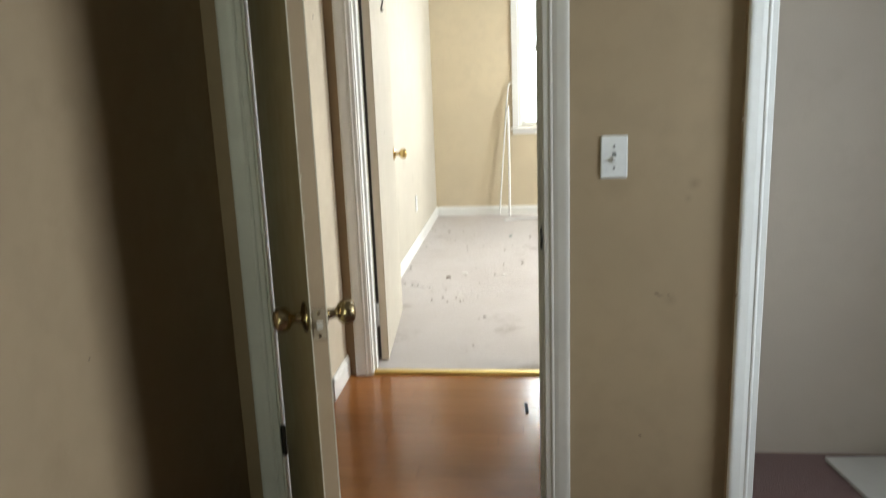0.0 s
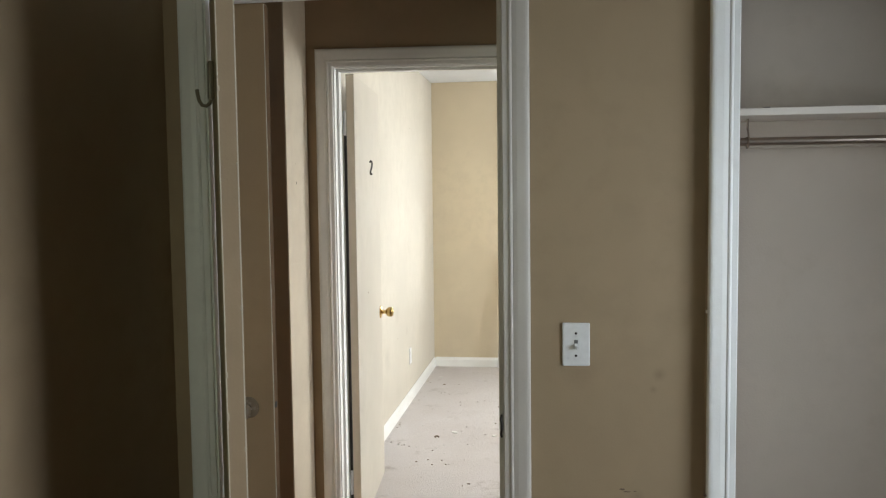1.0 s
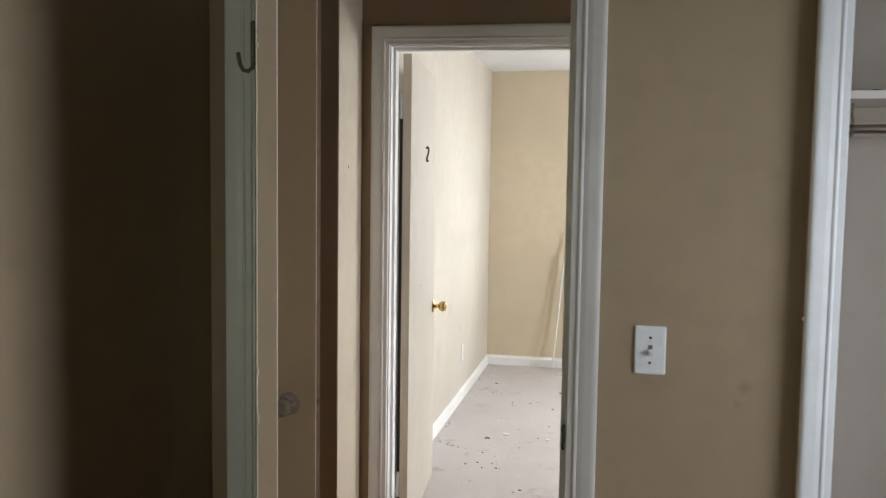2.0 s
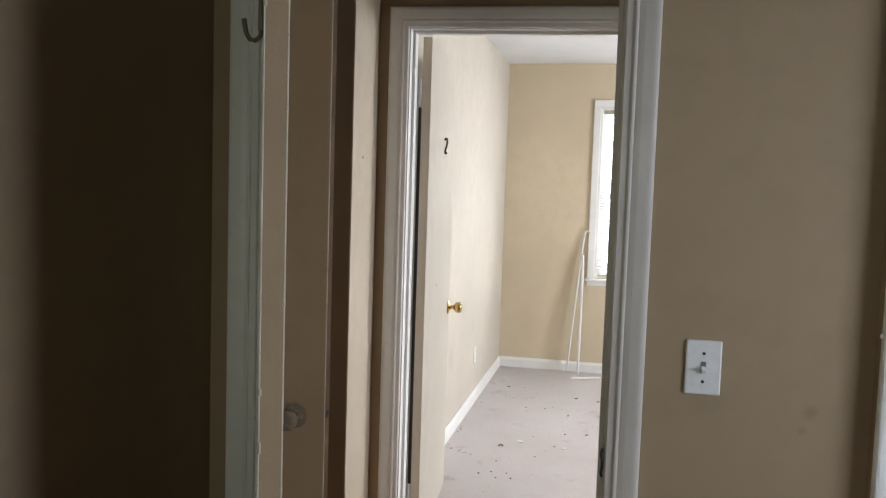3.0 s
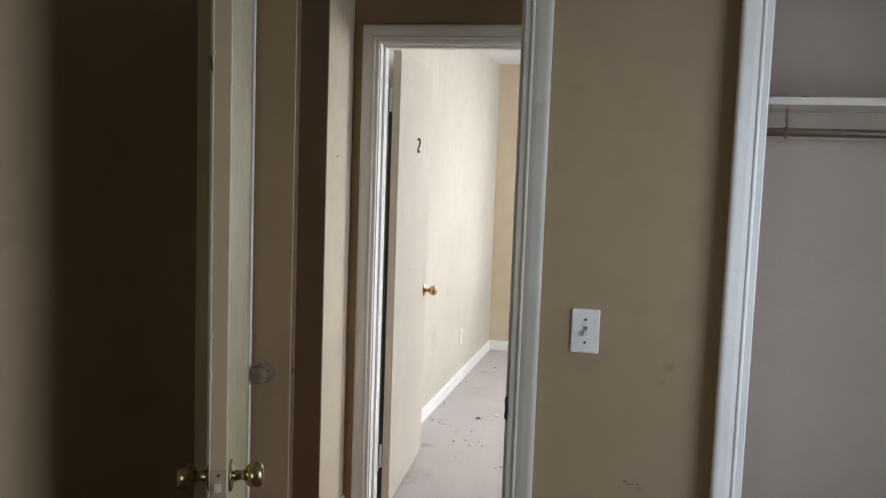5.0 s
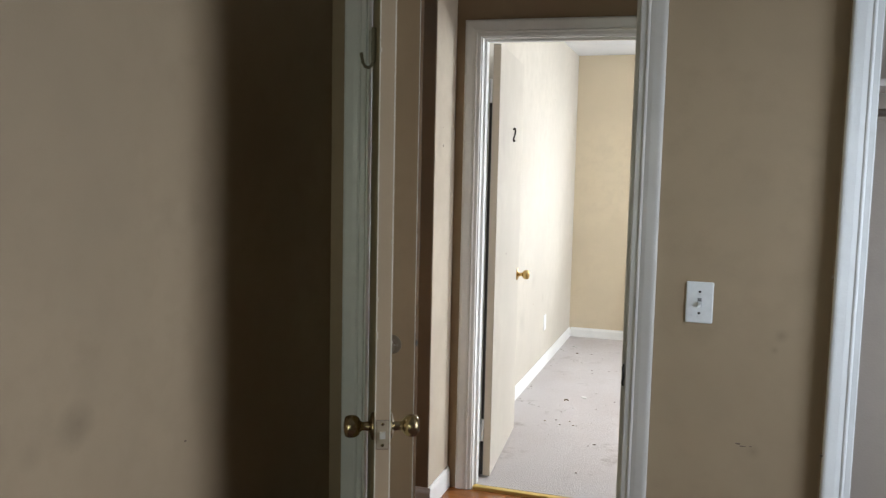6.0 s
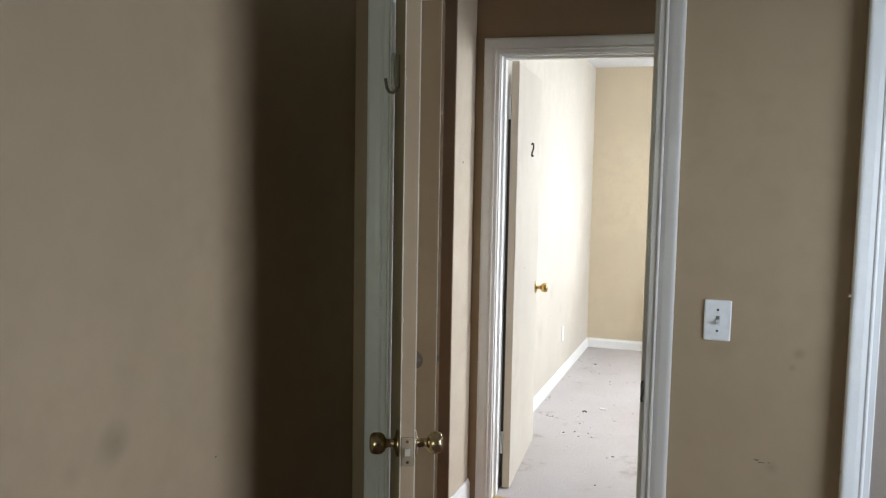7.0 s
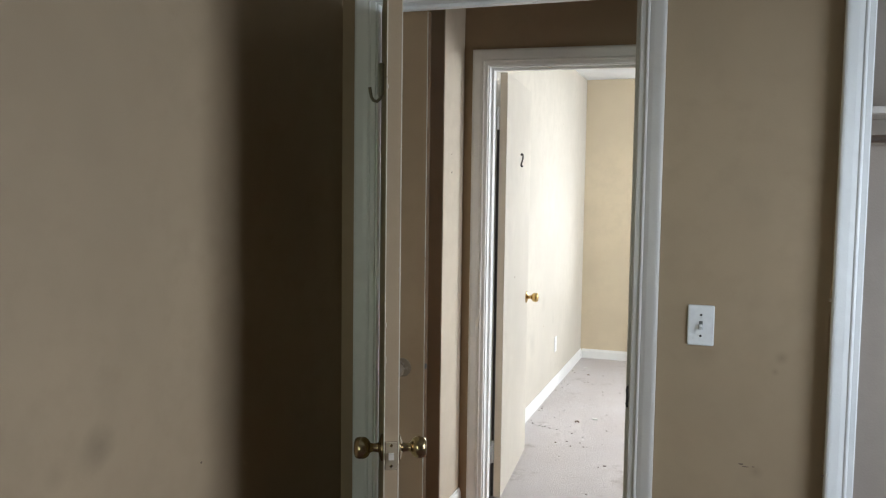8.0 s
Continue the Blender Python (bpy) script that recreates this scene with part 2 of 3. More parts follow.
# colonial casing: distance from the inner edge, and how far it stands out
CASING = [(0, 0), (0, 0.0075), (0.002, 0.0092), (0.016, 0.0098), (0.0175, 0.0122), (0.021, 0.0138), (0.0245, 0.0130), (0.027, 0.0108),
          (0.031, 0.0118), (0.040, 0.0135), (0.058, 0.0150), (0.063, 0.0150), (0.068, 0.0138), (0.0715, 0.0112), (0.073, 0.0075), (0.073, 0)]


def casing_side(x_in, way, z0, z1, y_face, out, view_drop=0.0):
    """Upright casing with a mitred top; way +1 spreads to +x, out -1 stands out to -y."""
    bm = bmesh.new()
    low = [bm.verts.new((x_in + way * u, y_face + out * h, z0)) for u, h in CASING]
    top = [bm.verts.new((x_in + way * u, y_face + out * h, z1 + u - view_drop)) for u, h in CASING]
    bm.faces.new(low)
    bm.faces.new(top[::-1])
    for i in range(len(low)):
        j = (i + 1) % len(low)
        bm.faces.new((low[i], low[j], top[j], top[i]))
    return bm


def casing_head(x0, x1, z_in, y_face, out, view_drop=0.0):
    """The top casing; its right end is lowered to fit the camera's view."""
    bm = bmesh.new()
    a = [bm.verts.new((x0 - u, y_face + out * h, z_in + u)) for u, h in CASING]
    b = [bm.verts.new((x1 + u, y_face + out * h, z_in + u - view_drop)) for u, h in CASING]
    bm.faces.new(a)
    bm.faces.new(b[::-1])
    for i in range(len(a)):
        j = (i + 1) % len(a)
        bm.faces.new((a[i], a[j], b[j], b[i]))
    return bm


BASE = [(0, 0), (0.013, 0), (0.013, 0.074), (0.011, 0.082), (0.007, 0.088), (0.005, 0.097), (0, 0.097)]


def baseboard(name, ax, ay, bx, by, nx, ny, label):
    """Baseboard along a wall from a to b, standing out along n."""
    bm = bmesh.new()
    a = [bm.verts.new((ax + nx * d, ay + ny * d, z)) for d, z in BASE]
    b = [bm.verts.new((bx + nx * d, by + ny * d, z)) for d, z in BASE]
    bm.faces.new(a)
    bm.faces.new(b[::-1])
    for i in range(len(a)):
        j = (i + 1) % len(a)
        bm.faces.new((a[i], a[j], b[j], b[i]))
    return tagged(part(name, bm, TRIM), label, "baseboard", kind="structure")


def wall(name, material, label, *solid):
    return tagged(part(name, boxes(*solid), material), label, "wall", kind="structure")


# ---------- structure ----------
H = 2.46
WX, NY, NB = -0.045, 2.480, 2.595          # bedroom's west wall face, door wall front and back
FY, FB = 3.610, 3.725                      # far hall wall front and back
D1L, D1R, D1T = 0.079, 0.890, 2.069        # bedroom doorway between its jambs
D2L, D2R, D2T = 0.132, 0.895, 2.036        # far doorway between its jambs
CL, CR, CT = 1.496, 2.40, 2.06             # closet opening
CY = 2.455                                 # closet front, proud of the door wall
RX = 1.420                                 # its return
HX = 0.014                                 # hall west wall face
JT = 0.019                                 # jamb board
EX = 2.50                                  # bedroom east wall face
FX = 3.90                                  # far room east wall face

wall("wall_west", TAN, "tan painted bedroom wall with smudges", (WX - 0.115, WX, -1.80, NY, 0, H))
wall("wall_door", TAN, "tan painted wall with doorway and closet opening",
     (WX - 0.115, D1L - JT, NY, NB, 0, H), (D1L - JT, D1R + JT, NY, NB, D1T + JT, H),
     (D1R + JT, RX, NY, NB, 0, H))
wall("wall_closet_front", TAN, "tan closet front wall proud of the door wall",
     (RX, CL - JT, CY, NB, 0, H), (CL - JT, CR + JT, CY, NB, CT + JT, H), (CR + JT, EX, CY, NB, 0, H))
wall("wall_east", TAN, "unseen tan bedroom wall with an opening for the fill lamp opening",
     (EX, EX + 0.115, -1.80, 0.98, 0, H), (EX, EX + 0.115, 2.02, NB, 0, H),
     (EX, EX + 0.115, 0.98, 2.02, 0, 0.60), (EX, EX + 0.115, 0.98, 2.02, 2.10, H))
wall("wall_south", TAN, "unseen tan bedroom wall with an opening for the fill lamp", (WX - 0.115, -0.03, -1.915, -1.80, 0, H), (0.51, EX + 0.115, -1.915, -1.80, 0, H),
     (-0.03, 0.51, -1.915, -1.80, 0, 0.72), (-0.03, 0.51, -1.915, -1.80, 2.12, H))
wall("wall_closet_back", CLOSET, "pinkish grey closet back wall, lightened in place of daylight", (1.385, 2.60, 2.930, 3.030, 0, H))
wall("wall_closet_west", CLOSET, "pinkish grey closet side wall, lightened in place of daylight", (1.295, 1.385, NB, 3.030, 0, H))
wall("wall_closet_east", CLOSET, "pinkish grey closet side wall, lightened in place of daylight", (2.50, 2.60, NB, 2.930, 0, H))
wall("wall_hall_west", TAN, "tan hall wall with outside corner", (-0.80, HX - 0.004, 3.330, FY, 0, H), (-0.915, -0.80, NB, FY, 0, H))
# thin skin over the tan wall that carries the lit tone
wall("wall_hall_corner", LIT_FACE, "hall corner face in a daylit tone of the tan", (HX - 0.004, HX, 3.332, FY, 0, H))
wall("wall_far_door", TAN, "tan hall wall with far doorway",
     (-0.915, D2L - JT, FY, FB, 0, H), (D2L - JT, D2R + JT, FY, FB, D2T + JT, H), (D2R + JT, FX + 0.115, FY, FB, 0, H))
wall("wall_hall_east", TAN, "tan hall end wall with an opening", (2.60, 2.70, 3.030, FY, 2.05, H), (1.295, 1.385, 3.030, FY, 2.10, H), (2.70, 2.82, 3.030, FY, 0, H))
wall("wall_far_west", PALE, "cream bedroom wall with an outlet, daylight painted into its tone", (-0.125, -0.010, FB, 7.25, 0, H))
wall("wall_far_north", CREAM, "tan wall with a white window",
     (-0.125, 0.725, 7.25, 7.38, 0, H), (1.665, FX + 0.115, 7.25, 7.38, 0, H),
     (0.725, 1.665, 7.25, 7.38, 0, 0.775), (0.725, 1.665, 7.25, 7.38, 2.123, H))
wall("wall_far_east", CREAM, "tan bedroom wall with a window opening",
     (FX, FX + 0.115, FB, 4.95, 0, H), (FX, FX + 0.115, 5.75, 7.25, 0, H),
     (FX, FX + 0.115, 4.95, 5.75, 0, 0.75), (FX, FX + 0.115, 4.95, 5.75, 2.15, H))
tagged(part("ceiling", boxes((WX - 0.115, EX + 0.115, -1.915, NB, H, H + 0.12)), DARK_CEIL), "unseen bedroom ceiling, darkened to cut bounced light", "ceiling", kind="structure")
tagged(part("ceiling_hall", boxes((-0.915, FX + 0.115, NB, FB, H, H + 0.12)), DARK_CEIL), "unseen hall ceiling, darkened to cut bounced light", "ceiling", kind="structure")
tagged(part("ceiling_far", boxes((-0.125, FX + 0.115, FB, 7.38, H, H + 0.12)), CEIL), "white ceiling of the far room", "ceiling", kind="structure")
tagged(part("floor", boxes((WX - 0.115, EX + 0.115, -1.915, 2.54, -0.08, 0)), PLUM), "dark plum-brown bedroom carpet", "floor", kind="structure")
tagged(part("floor_closet", boxes((1.385, 2.50, 2.54, 2.930, -0.08, 0)), PLUM), "dark plum-brown closet carpet", "floor", kind="structure")
tagged(part("floor_far", boxes((-0.125, FX + 0.115, 3.645, 7.38, -0.08, 0.016)), BEIGE), "worn stained beige carpet", "floor", kind="structure")
hall_floor = tagged(part("floor_hall", boxes((-0.915, 1.385, 2.54, 3.645, -0.08, -0.012), (1.385, 2.70, 3.03, 3.645, -0.08, -0.012)), SUBFLOOR),
                    "glossy orange hardwood hall floor", "floor", kind="structure")

baseboard("baseboard_hall", HX, 3.33, HX, FY, 1, 0, "white hall baseboard")
baseboard("baseboard_return", HX + 0.013, 3.33, -0.80, 3.33, 0, -1, "white baseboard round the hall corner")
baseboard("baseboard_far_west", -0.010, FB, -0.010, 7.25, 1, 0, "white baseboard along the far room wall")
baseboard("baseboard_far_north", 0.004, 7.25, FX, 7.25, 0, -1, "white baseboard under the window")


def slanted(bm, x0, x1, view_drop):
    """Lowers a level piece towards x1."""
    for v in bm.verts:
        v.co.z -= view_drop * (v.co.x - x0) / (x1 - x0)
    return bm


def door_frame(name, x0, x1, top, y0, y1, label, stop_y, front=True, back=True, right=None, view_drop=0.0):
    """Jambs, stops and casings of one doorway."""
    f = thing(name, label=label, category="door frame", kind="structure")
    r = 0.005
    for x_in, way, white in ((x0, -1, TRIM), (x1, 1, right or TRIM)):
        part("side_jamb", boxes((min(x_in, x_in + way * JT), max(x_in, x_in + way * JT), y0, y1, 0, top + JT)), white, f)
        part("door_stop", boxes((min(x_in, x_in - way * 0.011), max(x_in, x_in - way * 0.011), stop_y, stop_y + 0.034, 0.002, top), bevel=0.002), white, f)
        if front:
            part("side_casing", casing_side(x_in + way * r, way, 0.002, top + r, y0, -1, view_drop if way > 0 else 0.0), white, f)
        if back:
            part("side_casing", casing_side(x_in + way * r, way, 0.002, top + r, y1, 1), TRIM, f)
    part("head_jamb", slanted(boxes((x0, x1, y0, y1, top, top + JT)), x0, x1, view_drop), TRIM, f)
    part("door_stop", slanted(boxes((x0 + 0.011, x1 - 0.011, stop_y, stop_y + 0.034, top - 0.011, top), bevel=0.002), x0, x1, view_drop), TRIM, f)
    if front:
        part("head_casing", casing_head(x0 - r, x1 + r, top + r, y0, -1, view_drop), TRIM, f)
    if back:
        part("head_casing", casing_head(x0 - r, x1 + r, top + r, y1, 1), TRIM, f)
    return f


# the right casing and jamb take the dimmed trim copy
frame_near = door_frame("door_frame_1", D1L, D1R, D1T, NY, NB, "white painted door casing and jambs with colonial profile", 2.525, right=TRIM_DIM)
# head lowered at the right to match its slope from the camera
frame_far = door_frame("door_frame_2", D2L, D2R, D2T, FY, FB, "white painted casing round the far doorway", 3.645, view_drop=0.010)
closet_frame = thing("door_frame_3", label="white painted casing round the closet opening", category="door frame", kind="structure")
part("side_jamb", boxes((CL - JT, CL, CY, NB, 0, CT + JT)), TRIM, closet_frame)
part("side_jamb", boxes((CR, CR + JT, CY, NB, 0, CT + JT)), TRIM, closet_frame)
part("head_jamb", boxes((CL, CR, CY, NB, CT, CT + JT)), TRIM, closet_frame)
part("side_casing", casing_side(CL - 0.002, -1, 0.002, CT + 0.004, CY, -1), TRIM, closet_frame)
part("side_casing", casing_side(CR + 0.002, 1, 0.002, CT + 0.004, CY, -1), TRIM, closet_frame)
part("head_casing", casing_head(CL - 0.002, CR + 0.002, CT + 0.004, CY, -1), TRIM, closet_frame)

# strike plate on the latch jamb of the bedroom doorway
strike = part("strike_plate", boxes((D1R - 0.0015, D1R, NY - 0.004, NY + 0.034, 0.850, 0.916), bevel=0.0005), DARK, frame_near, "dark tarnished strike plate")
part("strike_hole", boxes((D1R - 0.0022, D1R - 0.0012, NY + 0.004, NY + 0.022, 0.866, 0.900)), BLACK, strike)
part("strike_lip", tube([(D1R - 0.001, NY - 0.003, 0.852), (D1R - 0.003, NY - 0.006, 0.862), (D1R - 0.001, NY - 0.009, 0.872), (D1R - 0.001, NY - 0.009, 0.892),
                         (D1R - 0.003, NY - 0.007, 0.902), (D1R - 0.001, NY - 0.004, 0.914)], 0.0032, 8), DARK, strike, "worn curled strike lip", smooth=True)


# ---------- doors ----------
KNOB = [(0.0315, 0), (0.0325, 0.002), (0.0315, 0.005), (0.025, 0.0075), (0.016, 0.0095), (0.0115, 0.012), (0.0100, 0.019), (0.0100, 0.026),
        (0.0120, 0.0300), (0.0195, 0.0345), (0.0243, 0.041), (0.0258, 0.049), (0.0255, 0.056), (0.0240, 0.0620), (0.0205, 0.0660), (0.0130, 0.0682), (0.004, 0.0690)]


def door_knob(parent, m, metal, label, neck=None):
    k = part("door_knob", lathe(KNOB[8:], 32, m), metal, parent, label, smooth=True)
    part("neck", lathe(KNOB[5:9], 32, m), neck or metal, k, smooth=True)
    part("rose", lathe(KNOB[:6], 32, m), metal, k, smooth=True)
    return k


def coat_hook(parent, m, material, label):
    """A flat plate with a long upper arm and a curled lower one; +y stands out."""
    bm = boxes((-0.014, 0.014, 0, 0.013, -0.036, 0.048), bevel=0.004)
    arm = [(0, 0.006, -0.030), (0, 0.010, -0.043), (0, 0.018, -0.050), (0, 0.027, -0.048), (0, 0.033, -0.038), (0, 0.036, -0.022), (0, 0.037, -0.014)]
    extra = tube(arm, 0.0042, 10)
    me = bpy.data.meshes.new("arm")
    extra.to_mesh(me)
    extra.free()
    bm.from_mesh(me)
    bpy.data.meshes.remove(me)
    bm.transform(m)
    return part("coat_hook", bm, material, parent, label, smooth=True)


def hinge(parent, m, material, label):
    """Five knuckles on a pin with a ball end; z along the pin."""
    bm = lathe([(0.003, -0.052), (0.0055, -0.050), (0.0055, -0.046), (0.0062, -0.0445), (0.0062, -0.0275), (0.0052, -0.027), (0.0062, -0.0265),
                (0.0062, -0.0095), (0.0052, -0.009), (0.0062, -0.0085), (0.0062, 0.0085), (0.0052, 0.009), (0.0062, 0.0095), (0.0062, 0.0265),
                (0.0052, 0.027), (0.0062, 0.0275), (0.0062, 0.0445), (0.0055, 0.046), (0.0055, 0.050), (0.003, 0.052)], 16, m)
    return part("hinge", bm, material, parent, label, smooth=True)


def door_leaf(name, x, y, turn, width, height, label, metal, knob_z=0.874, gap=0.012, coat=None, edge=None):
    """A flush leaf. Local frame: the hinge at the origin, the leaf along +x, 35 mm thick towards +y."""
    d = thing(name, x, y, gap, turn, label=label, category="door")
    bm = boxes((0.0, width, 0.0, 0.035, 0, height), bevel=0.0022)
    part("slab", bm, coat or DOOR, d)
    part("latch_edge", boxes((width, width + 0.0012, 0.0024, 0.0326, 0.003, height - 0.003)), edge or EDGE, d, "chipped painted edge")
    for y0 in ((0.0,) if edge else (0.0, 0.0326)):
        part("worn_corner", boxes((width - 0.0006, width + 0.0016, y0, y0 + 0.0024, 0.003, height - 0.003), bevel=0.0006), WORN, d, "lighter worn corner")
    kx, kz = width - 0.060, knob_z - gap
    if metal:
        door_knob(d, pose(kx, 0.0, kz, 90, 0, 0), metal, "")
        door_knob(d, pose(kx, 0.035, kz, -90, 0, 0), metal, "")
        p = part("latch_plate", boxes((width + 0.0012, width + 0.0030, 0.0045, 0.0305, kz - 0.032, kz + 0.032), bevel=0.0006), PLATE if metal is DULL else metal, d)
        part("latch_bolt", prism([(width + 0.003, kz - 0.007), (width + 0.012, kz - 0.007), (width + 0.012, kz + 0.007), (width + 0.003, kz + 0.007)], 0.012), BOLT if metal is DULL else BRASS, p).location = (0, 0.0115, 0)
        part("plate_groove", boxes((width + 0.0012, width + 0.0020, 0.0035, 0.0315, kz - 0.0335, kz + 0.0335)), SCUFF, p)
        for s in (-0.024, 0.024):
            part("screw", lathe([(0.0036, 0), (0.0036, 0.0006), (0.002, 0.001)], 12, pose(width + 0.003, 0.0175, kz + s, 0, 90, 0)), DULL, p)
    return d


# bedroom door, swung into the room
A1 = -65.9
bedroom_door = door_leaf("bedroom_door", 0.0935, 2.4750, A1, 0.7955, 2.030, "olive-cream flush door standing open with brass knobs and chipped edge", DULL, coat=OLIVE)
for z, side, h in ((0.30, 0, 0.010), (0.52, 1, 0.014), (0.71, 0, 0.008), (1.085, 0, 0.018), (1.165, 0, 0.012), (1.29, 1, 0.012), (1.02, 1, 0.009), (1.56, 1, 0.007), (1.70, 0, 0.011)):
    y0 = 0.0300 if side else -0.0004
    chip = boxes((0.7920, 0.7973, y0, y0 + 0.0054, z - h / 2, z + h / 2), bevel=0.0020)
    bmesh.ops.transform(chip, matrix=Matrix.Shear("XZ", 4, (0.10, 0.16 if side else -0.16)), space=Matrix.Translation((-0.7945, -y0, -z)), verts=chip.verts)
    part("paint_chip", chip, CHIP, bedroom_door, "pale chipped spot")
hinge(bedroom_door, pose(-0.005, -0.008, 0.235) @ Matrix.Diagonal((1.35, 1.35, 1, 1)), DARK, "dark steel hinge")
hinge(bedroom_door, pose(-0.004, -0.006, 1.82), PLATED, "cream painted hinge")
# the hook is one dark olive brown all over
coat_hook(bedroom_door, pose(0.478, 0.0, 1.750, 0, 0, 180), HOOKED, "dark painted metal coat hook")

# far door, swung back into the far room
far_door = door_leaf("far_bedroom_door", 0.182, 3.742, 94.4, 0.760, 2.008, "cream flush door standing open into the far room", BRASS, 0.902, gap=0.022, coat=PALE)
for z in (0.22, 1.80):
    hinge(far_door, pose(-0.002, 0.043, z), WHITE, "white painted hinge")
# edge colour raised to make up for light that misses it
part("hinge_edge", boxes((-0.0010, 0.0, 0.0025, 0.0325, 0.003, 2.004)), HINGED, far_door, "tan hinge edge, lightened in place of hall light")
# dark strips added in place of the shade inside the hinge gap
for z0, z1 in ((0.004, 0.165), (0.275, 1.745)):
    part("gap_shade_strip", boxes((0.001, 0.006, 0.0352, 0.047, z0, z1), bevel=0.001), STRIP, far_door, "dark strip standing in for shade in the hinge gap")
hk = [(0.390, -0.007, 1.648), (0.390, -0.010, 1.654), (0.390, -0.0145, 1.651), (0.390, -0.0160, 1.640), (0.389, -0.0150, 1.627), (0.388, -0.0120, 1.614),
      (0.387, -0.0085, 1.603), (0.387, -0.0075, 1.594), (0.387, -0.0090, 1.588), (0.388, -0.0120, 1.590)]
bm = tube(hk, 0.0042, 10)
bmesh.ops.create_uvsphere(bm, u_segments=10, v_segments=6, radius=0.0052, matrix=Matrix.Translation(hk[0]))
bmesh.ops.create_uvsphere(bm, u_segments=10, v_segments=6, radius=0.0060, matrix=Matrix.Translation(hk[-1]))
part("coat_hook", bm, DARK, far_door, "dark metal coat hook", smooth=True)
part("screw_hole", lathe([(0.004, 0), (0.004, 0.001)], 10, pose(0.30, 0.0, 1.03, 90, 0, 0)), SCUFF, far_door, "dark screw hole")

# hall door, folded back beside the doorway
# its latch edge is browned as if shaded, to merge with the wall behind
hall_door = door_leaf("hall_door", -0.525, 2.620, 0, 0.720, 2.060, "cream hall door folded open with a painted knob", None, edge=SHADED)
# knob paint darkened and neck blackened for the shade around them
k = door_knob(hall_door, pose(0.643, 0.0, 0.866, 90, 0, 0), KNOBBY, "glossy painted round knob with shade in its colour", DARK)
part("latch_hole", lathe([(0.010, 0), (0.010, 0.0012)], 16, pose(0.7212, 0.0165, 0.872, 0, 90, 0)), BLACK, hall_door, "dark empty latch hole")

# ---------- bedroom wall fittings ----------
sw = thing("light_switch", 1.088, NY, 1.109, label="white toggle light switch plate with two screws", category="light switch")
part("plate", boxes((-0.0365, 0.0365, -0.0060, 0.0, -0.058, 0.058), bevel=0.0035), WHITE, sw)
part("toggle_slot", boxes((-0.0052, 0.0052, -0.0066, -0.0058, -0.0125, 0.0125)), GREYS, sw, "shadowed toggle slot")
tg = boxes((-0.0045, 0.0045, -0.0175, -0.004, -0.0055, 0.0055), bevel=0.0014)
tg.transform(pose(0, 0, 0, 24, 0, 0))
part("toggle", tg, WHITE, sw)
for z in (-0.030, 0.030):
    part("screw", lathe([(0.0034, 0), (0.0034, 0.001), (0.002, 0.0016)], 14, pose(0, -0.006, z, 90, 0, 0)), DARK, sw)


def mark(name, parent, plane, a, z, w, h, seed, material, label):
    """An irregular thin stain lying on a wall; plane 'y' or 'x' with its face."""
    rnd = random.Random(seed)
    axis, face, out = plane
    bm = bmesh.new()
    ring = []
    for k in range(14):
        r = 0.6 + 0.4 * rnd.random()
        u, v = r * w / 2 * math.cos(k * math.tau / 14), r * h / 2 * math.sin(k * math.tau / 14)
        ring.append((u, v))
    p = lambda u, v, d: (a + u, face + out * d, z + v) if axis == "y" else (face + out * d, a + u, z + v)
    top = [bm.verts.new(p(u, v, 0.0006)) for u, v in ring]
    low = [bm.verts.new(p(u, v, 0)) for u, v in ring]
    bm.faces.new(top)
    for k in range(14):
        bm.faces.new((top[k], top[(k + 1) % 14], low[(k + 1) % 14], low[k]))
    return part(name, bm, material, parent, label)


wd, ww = bpy.data.objects["wall_door"], bpy.data.objects["wall_west"]
for a, z, w, h, s in ((1.210, 0.718, 0.018, 0.006, 1), (1.222, 0.712, 0.022, 0.004, 2), (1.243, 0.714, 0.010, 0.003, 3), (1.173, 0.28, 0.012, 0.008, 4)):
    mark("scuff_mark", wd, ("y", NY, -1), a, z, w, h, s, SCUFF, "dark scuff")
mark("scuff_mark", ww, ("x", WX, 1), 1.708, 0.814, 0.008, 0.007, 6, SCUFF, "dark nick")

mark("paint_nick", closet_frame, ("y", CY - 0.0128, -1), 1.4175, 0.723, 0.010, 0.008, 21, SCUFF, "dark nick")
mark("paint_nick", closet_frame, ("y", CY - 0.0128, -1), 1.4165, 1.205, 0.006, 0.014, 22, SMUDGE, "worn paint edge")

# ---------- closet ----------
shelf = thing("closet_shelf", label="white painted closet shelf board on a wall cleat", category="shelf")
part("board", boxes((1.387, 2.498, 2.700, 2.928, 1.721, 1.742), bevel=0.002), SHELF, shelf)
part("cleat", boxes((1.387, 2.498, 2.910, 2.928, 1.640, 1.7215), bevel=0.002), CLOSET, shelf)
rod = thing("closet_rod", label="steel closet rod under the shelf", category="closet rod")
part("rod", lathe([(0.0120, 1.388), (0.0120, 2.497)], 24, Matrix.Translation((0, 2.80, 1.654)) @ Matrix.Rotation(radians(90), 4, "Y")), STEEL, rod, smooth=True)
hook_bm = tube([(1.592, 2.80, 1.7205), (1.592, 2.80, 1.690), (1.592, 2.789, 1.676), (1.592, 2.784, 1.656), (1.592, 2.790, 1.640), (1.592, 2.803, 1.636), (1.592, 2.816, 1.643)], 0.0032, 8)
part("hanger_bracket", hook_bm, STEEL, rod, "bent steel hanger bracket", smooth=True)
